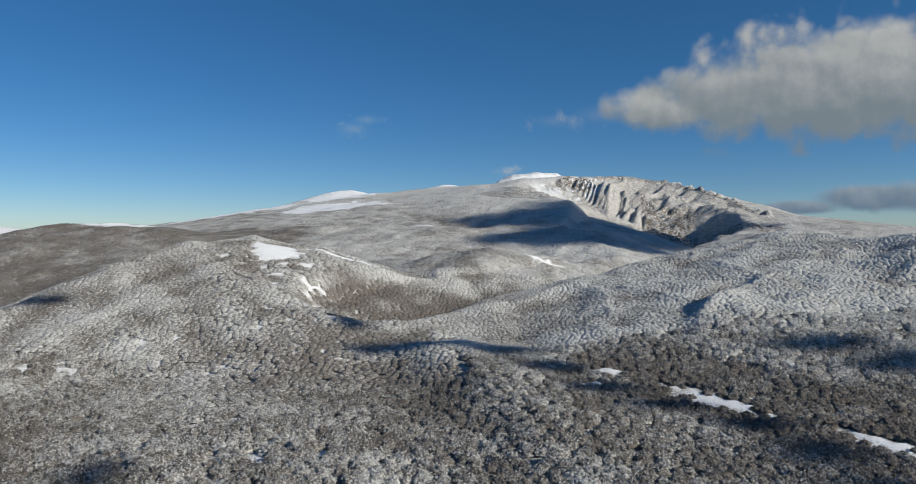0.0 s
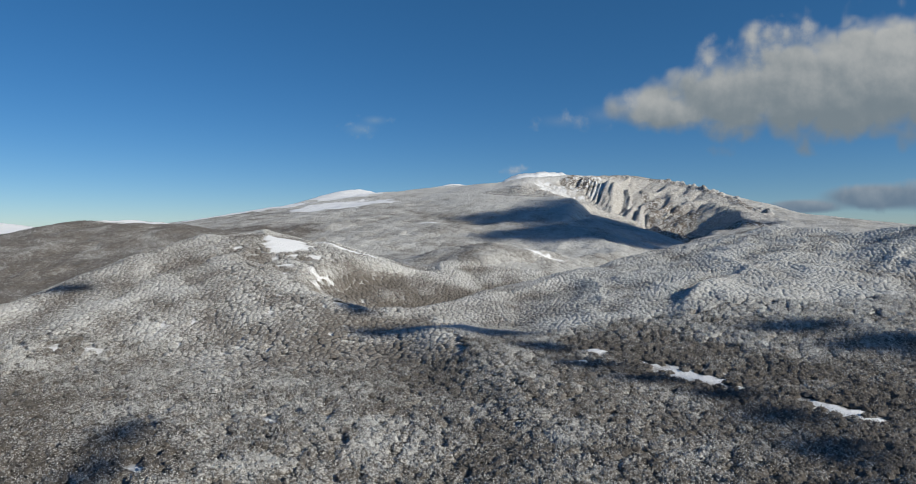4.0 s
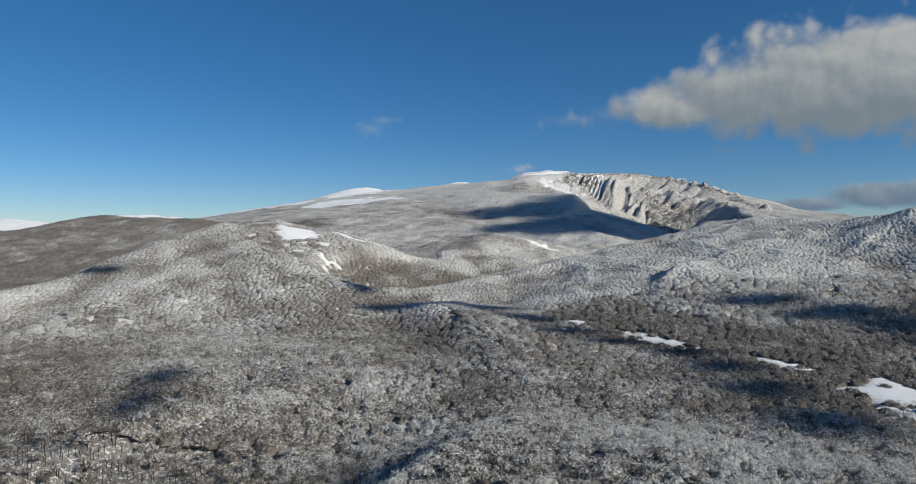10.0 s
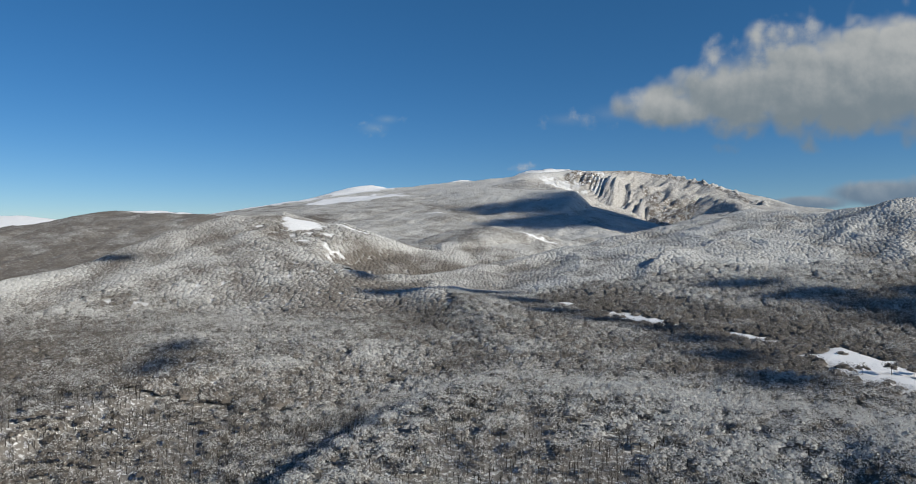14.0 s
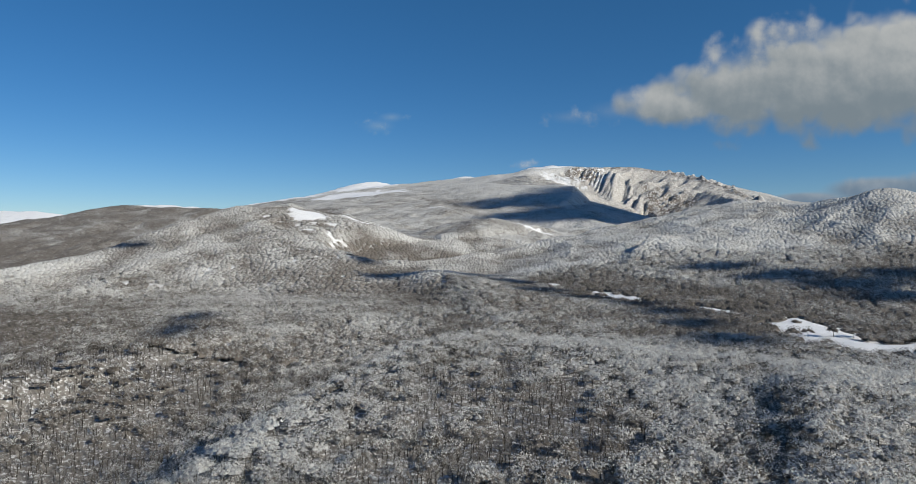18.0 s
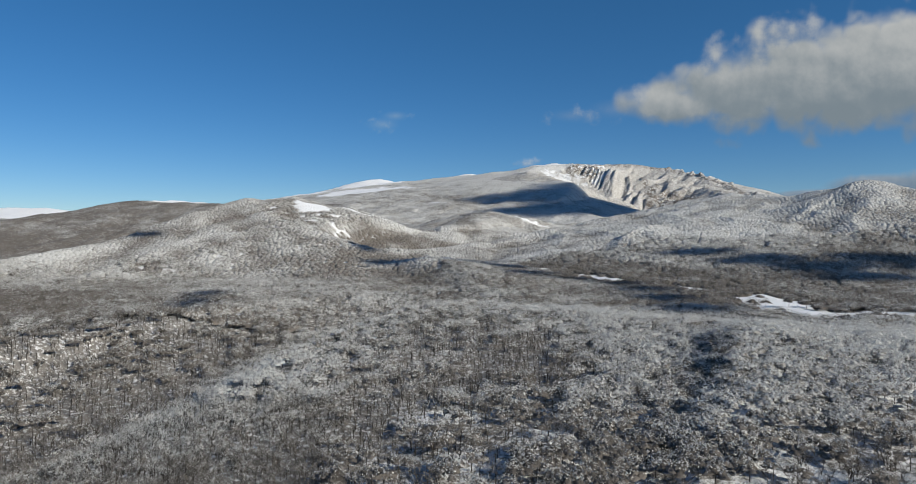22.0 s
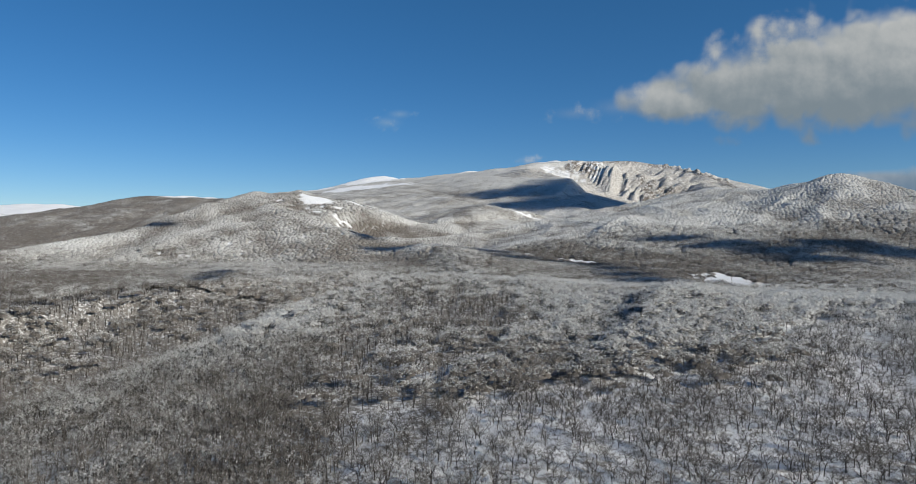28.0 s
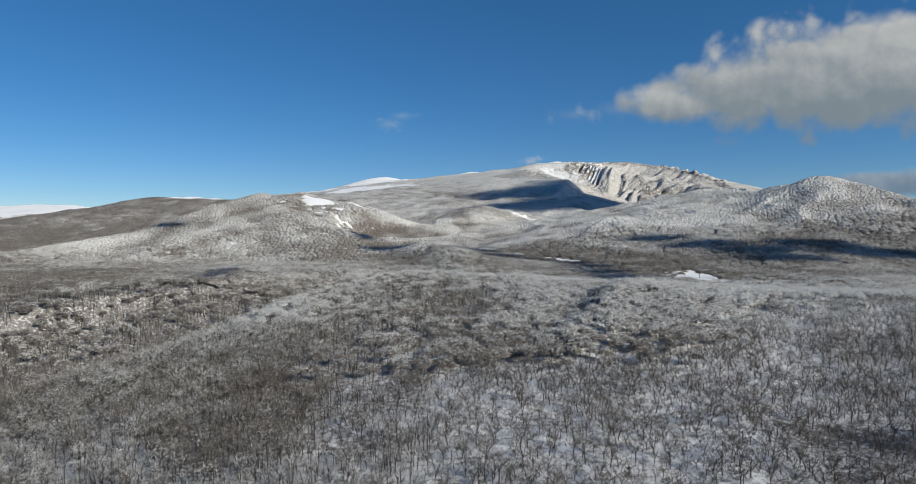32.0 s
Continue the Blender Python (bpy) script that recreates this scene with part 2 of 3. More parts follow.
# crest lines, with the fall to their right and to their left, and how round they are
RIM = [(392, 2222, 238), (495, 2280, 242), (612, 2312, 245), (735, 2260, 225), (804, 2160, 193), (846, 2088, 166), (870, 1980, 125), (830, 1840, 95)]
MEADOW = [(80, 720, -34), (107, 673, -34), (161, 577, -34), (185, 470, -34), (260, 430, -35)]      # along the brook's open snow
CRESTS = {
    "main_left": ([(-2600, 2600, 20), (-1700, 2520, 45), (-927, 2500, 84), (-690, 2550, 112), (-499, 2600, 147), (-370, 2570, 178)], 0.165, 0.10, 60),
    "peak_left": ([(-315, 2553, 211), (-285, 2553, 213)], 0.30, 0.30, 25),
    "main_top": ([(-240, 2530, 192), (-182, 2500, 198), (-41, 2480, 204), (56, 2560, 228), (122, 2480, 222)], 0.165, 0.30, 50),
    "shoulder": ([(122, 2480, 222), (191, 2250, 217), (290, 2240, 230), (392, 2222, 238)], 0.25, 0.30, 60),
    "small_dome": ([(30, 2600, 232), (56, 2600, 238), (80, 2600, 232)], 0.25, 0.25, 20),
    "rim": (RIM, 0.50, 0.25, 12),
    "far_right": ([(870, 1985, 118), (1228, 2300, 113), (1426, 2350, 99), (1695, 2400, 67), (2400, 2500, 20)], 0.15, 0.12, 60),
    "summit_dome": ([(300, 2900, 285), (345, 2900, 300), (425, 2900, 312), (520, 2900, 314), (545, 2900, 298)], 0.9, 0.9, 10),
    "knob": ([(-255, 1075, 58), (-240, 1083, 58), (-180, 1076, 45), (-123, 1064, 27), (-45, 1060, 9), (0, 1050, -6)], 0.31, 0.34, 12),
    "knob_left": ([(-270, 1060, 59), (-313, 1020, 57), (-352, 950, 34), (-398, 900, 9), (-434, 850, -7), (-470, 790, -16), (-540, 690, -30)], 0.45, 0.34, 12),
    "knob_spur": ([(-262, 1040, 55), (-295, 960, 40), (-319, 900, 16), (-336, 830, -3), (-350, 780, -17), (-385, 690, -36)], 1.0, 0.22, 5),
    "far_left": ([(-1100, 1200, -10), (-935, 1300, 10), (-878, 1400, 33), (-844, 1550, 60), (-749, 1625, 82), (-672, 1650, 86), (-578, 1600, 73), (-430, 1660, 52)], 0.25, 0.17, 25),
    "left_dome": ([(-2300, 2300, 50), (-1700, 2300, 86), (-1443, 2300, 92), (-1316, 2300, 76)], 0.15, 0.15, 50),
    "right_peak": ([(800, 560, -30), (690, 680, 0), (575, 800, 34), (513, 913, 74), (465, 975, 60), (440, 1060, 60)], 0.34, 0.40, 14),
    "right_hill": ([(440, 1060, 60), (430, 1090, 66), (350, 1180, 56), (261, 1090, 39), (185, 1020, 22), (138, 1025, 7),
                    (43, 1010, -4), (-13, 919, -9), (-70, 897, -20), (-104, 860, -26), (-150, 800, -40)], 0.30, 0.18, 16),
    "nose": ([(300, 900, 24), (225, 840, 17), (190, 810, 13), (168, 780, 4), (150, 750, -11), (135, 725, -27)], 1.0, 0.26, 3),
    "ridge_edge": ([(-22, 456, -29), (-52, 430, -29), (-78, 385, -34), (-97, 343, -39), (-110, 305, -46)], 0.75, 0.14, 3),
    "rib": ([(-104, 860, -24), (-56, 770, -20), (-14, 690, -21), (4, 620, -26), (-8, 550, -34)], 0.50, 0.10, 14),
    "meadow": (MEADOW, 0.05, 0.05, 20),
    "hump": ([(-20, 1215, 32), (43, 1195, 41), (110, 1180, 30), (170, 1170, 10)], 0.30, 0.30, 25),
    "outcrop": ([(-90, 1680, 84), (-28, 1609, 80), (10, 1590, 74)], 0.35, 0.3, 12),
    "spur": ([(104, 366, -29), (88, 342, -26), (74, 308, -30), (58, 278, -37), (38, 252, -45), (18, 232, -54)], 0.95, 0.22, 3),
    "foreground": ([(330, 265, -33), (238, 312, -31), (163, 346, -31), (110, 364, -31), (64, 396, -31), (24, 424, -30), (-26, 448, -30), (-62, 416, -32), (-94, 350, -39), (-110, 310, -46), (-119, 270, -52), (-129, 240, -55),
                    (-135, 215, -57), (-140, 200, -58), (-150, 120, -68)], 0.27, 0.150, 12),
}
# valley lines, cut into that; the last number is how far a cut reaches
CUTS = {
    "ravine": ([(450, 2050, 115), (546, 1950, 72), (645, 1850, 44), (560, 1600, 25), (400, 1350, 8)], 0.28, 0.9, 14, 260),
    "creek": ([(400, 1350, 8), (230, 1160, -3), (100, 1080, -8), (20, 1040, -16), (-50, 970, -26), (-100, 900, -32)], 0.42, 0.42, 8, 70),
    "gully": ([(-60, 520, -42), (-140, 420, -56), (-185, 320, -68), (-225, 230, -74), (-300, 100, -84)], 0.22, 0.22, 10, 60),
}


def land(x, y):
    """Height of the canopy's lie at plan points."""
    x, y = np.asarray(x, float), np.asarray(y, float)
    wx, wy = x + 5 * fbm(x, y, 90, 2, 3.1), y + 5 * fbm(x, y, 90, 2, 8.4)
    floor = -36 - 40 * step(-y, -430, -120) - 30 * step(-y, 0, 900) + 0.0 * x
    parts = [floor]
    for name, (line, right, left, soft) in CRESTS.items():
        h = flanks(wx, wy, line, right, left, soft)
        parts.append(h)
    k = 3.5
    top = np.max(parts, axis=0)
    h = top + k * np.log(sum(np.exp(np.maximum(p - top, -300) / k) for p in parts))
    for line, right, left, soft, reach in CUTS.values():
        c = flanks(wx, wy, line, right, left, soft, 1.0, reach)
        lo = np.minimum(h, c)
        h = lo - k * np.log(np.exp(-np.minimum(h - lo, 300) / k) + np.exp(-np.minimum(c - lo, 300) / k))
    z, d, side, way = along(x, y, RIM)
    lean = way + d * (1.7 - 1.6 * step(way, 60, 520)) + 14 * fbm(x, y, 90, 2, 5.0)
    spurs = 0.8 * np.abs(fbm(lean, 0.12 * d, 58, 2, 19.0)) + 0.6 * np.abs(fbm(lean, 0.2 * d, 25, 2, 29.0)) + 0.25 * np.abs(fbm(lean, 0.35 * d, 12, 2, 39.0)) 
    face = step(side, 0, 0.4) * step(d, 3, 60) * step(-d, -400, -300)
    h = h - face * (40 * spurs - 9 + 7 * step(d, 120, 200) * fbm(x, y, 26, 3, 25.0))
    teeth = step(-np.abs(d - 4), -14, -6) * step(way, 300, 400) * np.maximum(0, fbm(x, y, 17, 2, 35.0))
    h = h + 16 * teeth + 7 * step(y, 2740, 2820) * step(-y, -3050, -2960) * fbm(x, y, 40, 3, 65.0)
    rough = 0.35 + 0.65 * step(y, 300, 1200)
    rills = (1 - 2 * np.abs(fbm(x, y, 75, 3, 55.0))) * step(y, 620, 800) * step(-y, -2200, -1500) * step(h, -36, -10)
    h = h + 4.5 * rills
    return h + rough * (4.0 * fbm(x, y, 90, 3, 1.0) + 1.2 * fbm(x, y, 22, 2, 2.0))


# open snow: centre, half-widths and turn in degrees
OPEN = [
    (-220, 1024, 30, 36, -8), (-165, 1066, 66, 9, -10), (-203, 908, 5, 10, 10), (-207, 940, 9, 5, 0), (118, 1176, 27, 8, -10),
    (-28, 1609, 34, 9, -10), (-310, 2480, 130, 170, 0), (-290, 2080, 140, 130, 10), (-690, 2280, 300, 150, 8), (-650, 1632, 80, 34, 0),
    (-1560, 2180, 480, 300, 0), (56, 2600, 90, 70, 0), (430, 2880, 190, 120, 0), (335, 2115, 48, 60, 30), (180, 486, 21, 60, -8), (160, 572, 28, 9, -60), (109, 648, 30, 11, -60), (62, 706, 12, 10, 0), (-143, 592, 7, 6, 0), (-256, 657, 6, 8, 0), (212, 438, 52, 15, -4), (42, 680, 10, 5, 0),
]


def fields(x, y):
    """The open snow fields."""
    x, y = np.asarray(x, float), np.asarray(y, float)
    out = np.zeros_like(x)
    wob, fine = fbm(x, y, 30, 3, 6.0), fbm(x, y, 9, 2, 16.0)
    for cx, cy, a, b, turn in OPEN:
        c, s = math.cos(radians(turn)), math.sin(radians(turn))
        u, v = ((x - cx) * c + (y - cy) * s) / a, (-(x - cx) * s + (y - cy) * c) / b
        out = np.maximum(out, step(-(np.hypot(u, v) + 0.35 * wob + (0.45 if a < 80 else 0.15) * fine), -1.08, -0.92))
    return out


def openness(x, y):
    """Fields, and the small glades where snow lies open between the trees."""
    x, y = np.asarray(x, float), np.asarray(y, float)
    out = fields(x, y)
    fleck = step(fbm(x, y, 7.5, 2, 41.0) + 0.26 * step(-np.hypot(x + 205, (y - 960) * 0.8), -75, -15), 0.40, 0.46) * step(x, -330, -270) * step(-x, 90, 140) * step(y, 700, 760) * step(-y, -1040, -990)
    z, d, side, way = along(x, y, RIM)
    scar = step(-(way + 70 * fbm(x, y, 34, 3, 18.0)), -170, -90) * step(side, 0.2, 0.6) * step(-d, -150, -90) * step(fbm(x, y, 16, 3, 28.0), -0.3, 0.1)
    glade = 0.85 * step(fbm(x, y, 7, 2, 48.0) + 0.35 * fbm(x, y, 60, 2, 58.0), 0.46, 0.54) * step(-x, 60, 130) * step(y, 440, 500) * step(-y, -800, -740)
    return np.maximum(np.maximum(out, 0.9 * fleck), np.maximum(scar, glade))


def snowy_at(x, y):
    """How much of the snow under thin trees shows."""
    right = step(x + 0.35 * (y - 200) + 25 * fbm(x, y, 45, 2, 21.0), -75, 5)
    patch = 0.06 + 0.46 * right + 0.25 * step(-y, -240, -190) + 0.7 * fbm(x, y, 18, 3, 31.0) + 0.25 * step(x, 85, 120) * step(y, 205, 235) - 0.35 * step(x, 70, 100) * step(-y, -195, -175)
    bank = step(-np.hypot((x + 195) / 75, (y - 372) / 16) + 0.3 * fbm(x, y, 14, 2, 71.0), -1.1, -0.6)
    face = on_face(x, y) * np.clip(0.02 + 0.5 * fbm(x, y, 20, 3, 161.0), 0, 0.24)
    return np.maximum(face, np.maximum(np.clip(patch, 0, 1) * (1 - 0.45 * step(y - 0.30 * (x - 60) - 40 * step(x, 90, 130), 238, 264)) * step(-y, -345, -290) * step(x, -150, -110), 0.16 * bank * np.clip(0.45 + fbm(x, y, 18, 2, 33.0), 0, 1)))


def on_face(x, y):
    """The knoll's open front, where thin bare trees stand in patchy snow."""
    edge = 14 * fbm(x, y, 40, 3, 141.0) + 10 * fbm(x, y, 9, 1, 151.0)
    return (x + edge > -262 + 0.10 * (900 - y)) & (x + edge < -66 - 0.22 * (y - 900)) & (y + edge > 712) & (y < 1058)


def cragginess(x, y):
    z, d, side, way = along(np.asarray(x, float), np.asarray(y, float), RIM)
    return step(side, -0.1, 0.3) * step(-d, -400, -330)


def ledges(x, y):
    """Where bare rock breaks through: a broken band under the rim, the cliff's foot, and the dark outcrop on the knob."""
    z, d, side, way = along(np.asarray(x, float), np.asarray(y, float), RIM)
    foot = step(d + 50 * fbm(x, y, 60, 2, 45.0), 130, 190) * step(-d, -380, -320) * step(way, 120, 250)
    brow = step(-np.abs(d - 14), -16, -6) * 0.8
    left = step(-np.hypot(x - 425, (y - 2195) * 1.3), -85, -40)
    knob = step(-np.hypot((x + 198) / 2.4, (y - 932)), -11, -5)
    return np.maximum(cragginess(x, y) * np.maximum(np.maximum(foot, brow), left), knob)


def spaced(stops):
    out = [stops[0][0]]
    for (a, sa), (b, sb) in zip(stops, stops[1:]):
        while out[-1] < b - 1e-6:
            out.append(min(b, out[-1] + sa + (sb - sa) * (out[-1] - a) / (b - a)))
    return np.array(out)


def mesh_of(name, verts, faces, materials, attributes=(), slots=None, smooth=False):
    """A mesh from arrays; attributes: name and a value for each vertex."""
    me = bpy.data.meshes.new(name)
    n = faces.shape[1]
    me.vertices.add(len(verts))
    me.vertices.foreach_set("co", np.ascontiguousarray(verts, np.float32).ravel())
    me.loops.add(faces.size)
    me.loops.foreach_set("vertex_index", np.ascontiguousarray(faces, np.int32).ravel())
    me.polygons.add(len(faces))
    me.polygons.foreach_set("loop_start", np.arange(0, faces.size, n, dtype=np.int32))
    for m in materials:
        me.materials.append(m)
    if slots is not None:
        me.polygons.foreach_set("material_index", np.ascontiguousarray(slots, np.int32))
    me.polygons.foreach_set("use_smooth", np.full(len(faces), smooth))
    for key, value in attributes:
        a = me.attributes.new(key, "FLOAT", "POINT")
        a.data.foreach_set("value", np.ascontiguousarray(value, np.float32))
    me.update(calc_edges=True)
    return me


TREE = 5.0      # the canopy stands this much over the ground


def ground_height(x, y):
    low = 0.55 * fields(x, y) * step(-y, -790, -740) * step(x, 20, 60)
    sunk = 1 - 0.34 * step(y, 480, 500) - 0.14 * step(y, 740, 800) - 0.17 * step(y, 1100, 1180)
    return land(x, y) - TREE * sunk * (1 - low) * (1 - fields(x, y) * step(y, 800, 900) * (1 - (0.35 + 0.3 * step(x, 0, 40)) * step(-y, -1350, -1250))) * (1 - cragginess(x, y))


def build_ground():
    right = spaced([(0, 7), (330, 7), (350, 3.8), (880, 3.8), (900, 9), (1000, 9), (2000, 30), (4900, 250)])
    left = spaced([(0, 7), (420, 8), (1000, 11), (2000, 30), (4900, 250)])
    xs = np.concatenate([-left[:0:-1], right])
    ys = spaced([(-4900, 400), (-300, 40), (130, 7), (720, 8), (1250, 9), (1800, 11), (1860, 3.8), (2330, 3.8), (2600, 14), (3000, 40), (4900, 250)])
    gx, gy = np.meshgrid(xs, ys)
    x, y = gx.ravel(), gy.ravel()
    z = ground_height(x, y)
    n, m = len(xs), len(ys)
    i = (np.arange(m - 1)[:, None] * n + np.arange(n - 1)[None, :]).ravel()
    faces = np.stack([i, i + 1, i + n + 1, i + n], 1)
    me = mesh_of("ground", np.stack([x, y, z], 1), faces, [GROUND],
                 (("open_snow", openness(x, y)), ("snowy", np.maximum(snowy_at(x, y), step(z, 150, 210))), ("crag", cragginess(x, y)), ("ledge", ledges(x, y)), ("far_wood", step(y, 760, 900) * (1 - 0.45 * on_face(x, y)) * (1 - 0.7 * step(z, 130, 200)))), smooth=True)
    return tagged(new("ground", me), "snow-covered volcanic mountainside with ridges, gullies and open snow fields", "ground", kind="structure")


build_ground()


# ---- trees ----
rng = np.random.default_rng(7)


def tube(points, radii, sides=4):
    v, f = [], []
    for k, (p, r) in enumerate(zip(points, radii)):
        for s in range(sides):
            a = 2 * math.pi * s / sides
            v.append((p[0] + r * math.cos(a), p[1] + r * math.sin(a), p[2]))
        if k:
            for s in range(sides):
                a, b = (k - 1) * sides + s, (k - 1) * sides + (s + 1) % sides
                f += [(a, b, b + sides), (a, b + sides, a + sides)]
    return np.array(v, float), np.array(f, int)


def join(pieces):
    verts, faces, base = [], [], 0
    for v, f in pieces:
        verts.append(v)
        faces.append(f + base)
        base += len(v)
    return np.concatenate(verts), np.concatenate(faces)


def skeleton_tree(r, limbs, forks):
    """Wood of a crooked mountain tree: trunk, limbs and forks; gives the tips too."""
    h = r.uniform(1.5, 3.2)
    lean = r.uniform(-0.6, 0.6, 2)
    trunk = tube([(0, 0, -1.0), (lean[0] * 0.4, lean[1] * 0.4, h * 0.5), (lean[0], lean[1], h)], (0.17, 0.13, 0.09), 4)
    wood, tips = [], []
    for k in range(limbs):
        a = 2 * math.pi * (k + r.uniform(-0.3, 0.3)) / limbs
        reach, rise = r.uniform(1.2, 3.8), r.uniform(0.8, 3.9)
        q = r.uniform(0.5, 1.0)
        p0 = np.array((lean[0] * q, lean[1] * q, h * q))
        p2 = p0 + (reach * math.cos(a), reach * math.sin(a), rise)
        p1 = p0 + (p2 - p0) * 0.5 + r.uniform(-0.25, 0.25, 3) - (0, 0, 0.2)
        limb = [tube([p0, p1, p2], (0.075, 0.055, 0.025), 3)]
        tips.append(p2)
        for _ in range(forks):
            q0 = p1 + (p2 - p1) * r.uniform(0.0, 0.7)
            q1 = q0 + (r.uniform(-1.5, 1.5), r.uniform(-1.5, 1.5), r.uniform(0.2, 1.5))
            w = np.cross(q1 - q0, r.normal(0, 1, 3))
            w *= 0.055 / np.linalg.norm(w)
            limb.append((np.array((q0 - w, q0 + w, q1)), np.array([[0, 1, 2]])))
            tips.append(q1)
        wood.append(join(limb))
    return trunk, wood, tips


def twig_spray(r, tips, each, length, width):
    """Thin rimed twigs that fan out and up from the tips, each a slim three-cornered blade."""
    v, f = [], []
    for p in tips:
        for _ in range(each):
            way = r.normal(0, 1, 3)
            way[2] = abs(way[2]) * 0.7 + 0.25
            way /= np.linalg.norm(way)
            across = np.cross(way, r.normal(0, 1, 3))
            across *= width / np.linalg.norm(across)
            q = p + r.normal(0, 0.32, 3)
            b = len(v)
            v += [q - across * 0.4, q + across * 0.4, q + way * length * r.uniform(0.6, 1.2) + across]
            f.append((b, b + 1, b + 2))
    return np.array(v), np.array(f)


def flake_crown(r, count, radius, height, depth, size, jitter=0.33):
    """A broad lobed crown of small rimed sprays, each a crooked three-cornered flake that faces more or less outwards."""
    v, f = [], []
    turn = r.uniform(0, 6.28)
    lobes = [(turn + 6.28 * k / 6 + r.uniform(-0.3, 0.3), r.uniform(0.45, 0.75)) for k in range(6)] + [(0.0, 0.0)]
    for k in range(count):
        a, u = lobes[k % 7]
        centre = np.array((radius * u * math.cos(a), radius * u * math.sin(a), height - depth * u * u - 0.5))
        ball = r.normal(0, 1, 3)
        ball[2] = abs(ball[2]) - 0.25
        ball /= np.linalg.norm(ball)
        c = centre + ball * radius * 0.42 * r.uniform(0.75, 1.1)
        out = ball + np.array((u * math.cos(a), u * math.sin(a), 0.5)) * 0.5 + r.normal(0, jitter, 3)
        out /= np.linalg.norm(out)
        e1 = np.cross(out, r.normal(0, 1, 3))
        e1 /= np.linalg.norm(e1)
        e2 = np.cross(out, e1)
        b = len(v)
        for t in (0.0, 2.1, 4.2):
            t += r.uniform(-0.5, 0.5)
            v.append(c + size * r.uniform(0.45, 1.25) * (math.cos(t) * e1 + math.sin(t) * e2))
        f.append((b, b + 1, b + 2))
    return np.array(v), np.array(f)


def dome_crown(r, lobes, radius, height, size):
    """Rounded clumps of twigs that together close a crown."""
    pieces = []
    for k in range(lobes):
        a, u = r.uniform(0, 6.28), math.sqrt((k + 0.3) / lobes)
        if lobes == 1:
            u = 0.0
        c = np.array((radius * u * math.cos(a), radius * u * math.sin(a), height - 0.20 * height * u * u + r.uniform(-0.35, 0.25)))
        n, turn, v, f = 5, r.uniform(0, 6.28), [], []
        for t in range(n):
            b = turn + 6.28 * t / n
            g = size * r.uniform(0.75, 1.25)
            v.append(c + (g * math.cos(b), g * math.sin(b), -0.62 * size * r.uniform(0.6, 1.2)))
        top = len(v)
        v.append(c + (r.uniform(-0.25, 0.25) * size, r.uniform(-0.25, 0.25) * size, size * r.uniform(0.22, 0.42)))
        f += [(t, (t + 1) % n, top) for t in range(n)]
        pieces.append((np.array(v), np.array(f)))
    return join(pieces)


def broad_crown(r, radius, top, drop, sides, rings):
    """One wide shallow crown whose outline is lobed; neighbours meet and close the canopy."""
    v, f = [], []
    turn = r.uniform(0, 6.28)
    swell = r.uniform(0.82, 1.18, sides)
    for k in range(rings):
        u = 1 - k / rings
        for t in range(sides):
            a = turn + 6.28 * (t + 0.5 * (k % 2)) / sides
            g = radius * u * swell[t] * r.uniform(0.9, 1.1)
            v.append((g * math.cos(a), g * math.sin(a), top - drop * u ** 2.2 + r.uniform(-0.22, 0.22)))
        if k:
            b = (k - 1) * sides
            f += [x for t in range(sides) for x in ((b + t, b + (t + 1) % sides, b + sides + t), (b + (t + 1) % sides, b + sides + (t + 1) % sides, b + sides + t))]
    v.append((r.uniform(-0.1, 0.1) * radius, r.uniform(-0.1, 0.1) * radius, top + r.uniform(0.0, 0.3)))
    b = (rings - 1) * sides
    f += [(b + t, b + (t + 1) % sides, b + sides) for t in range(sides)]
    return np.array(v), np.array(f)


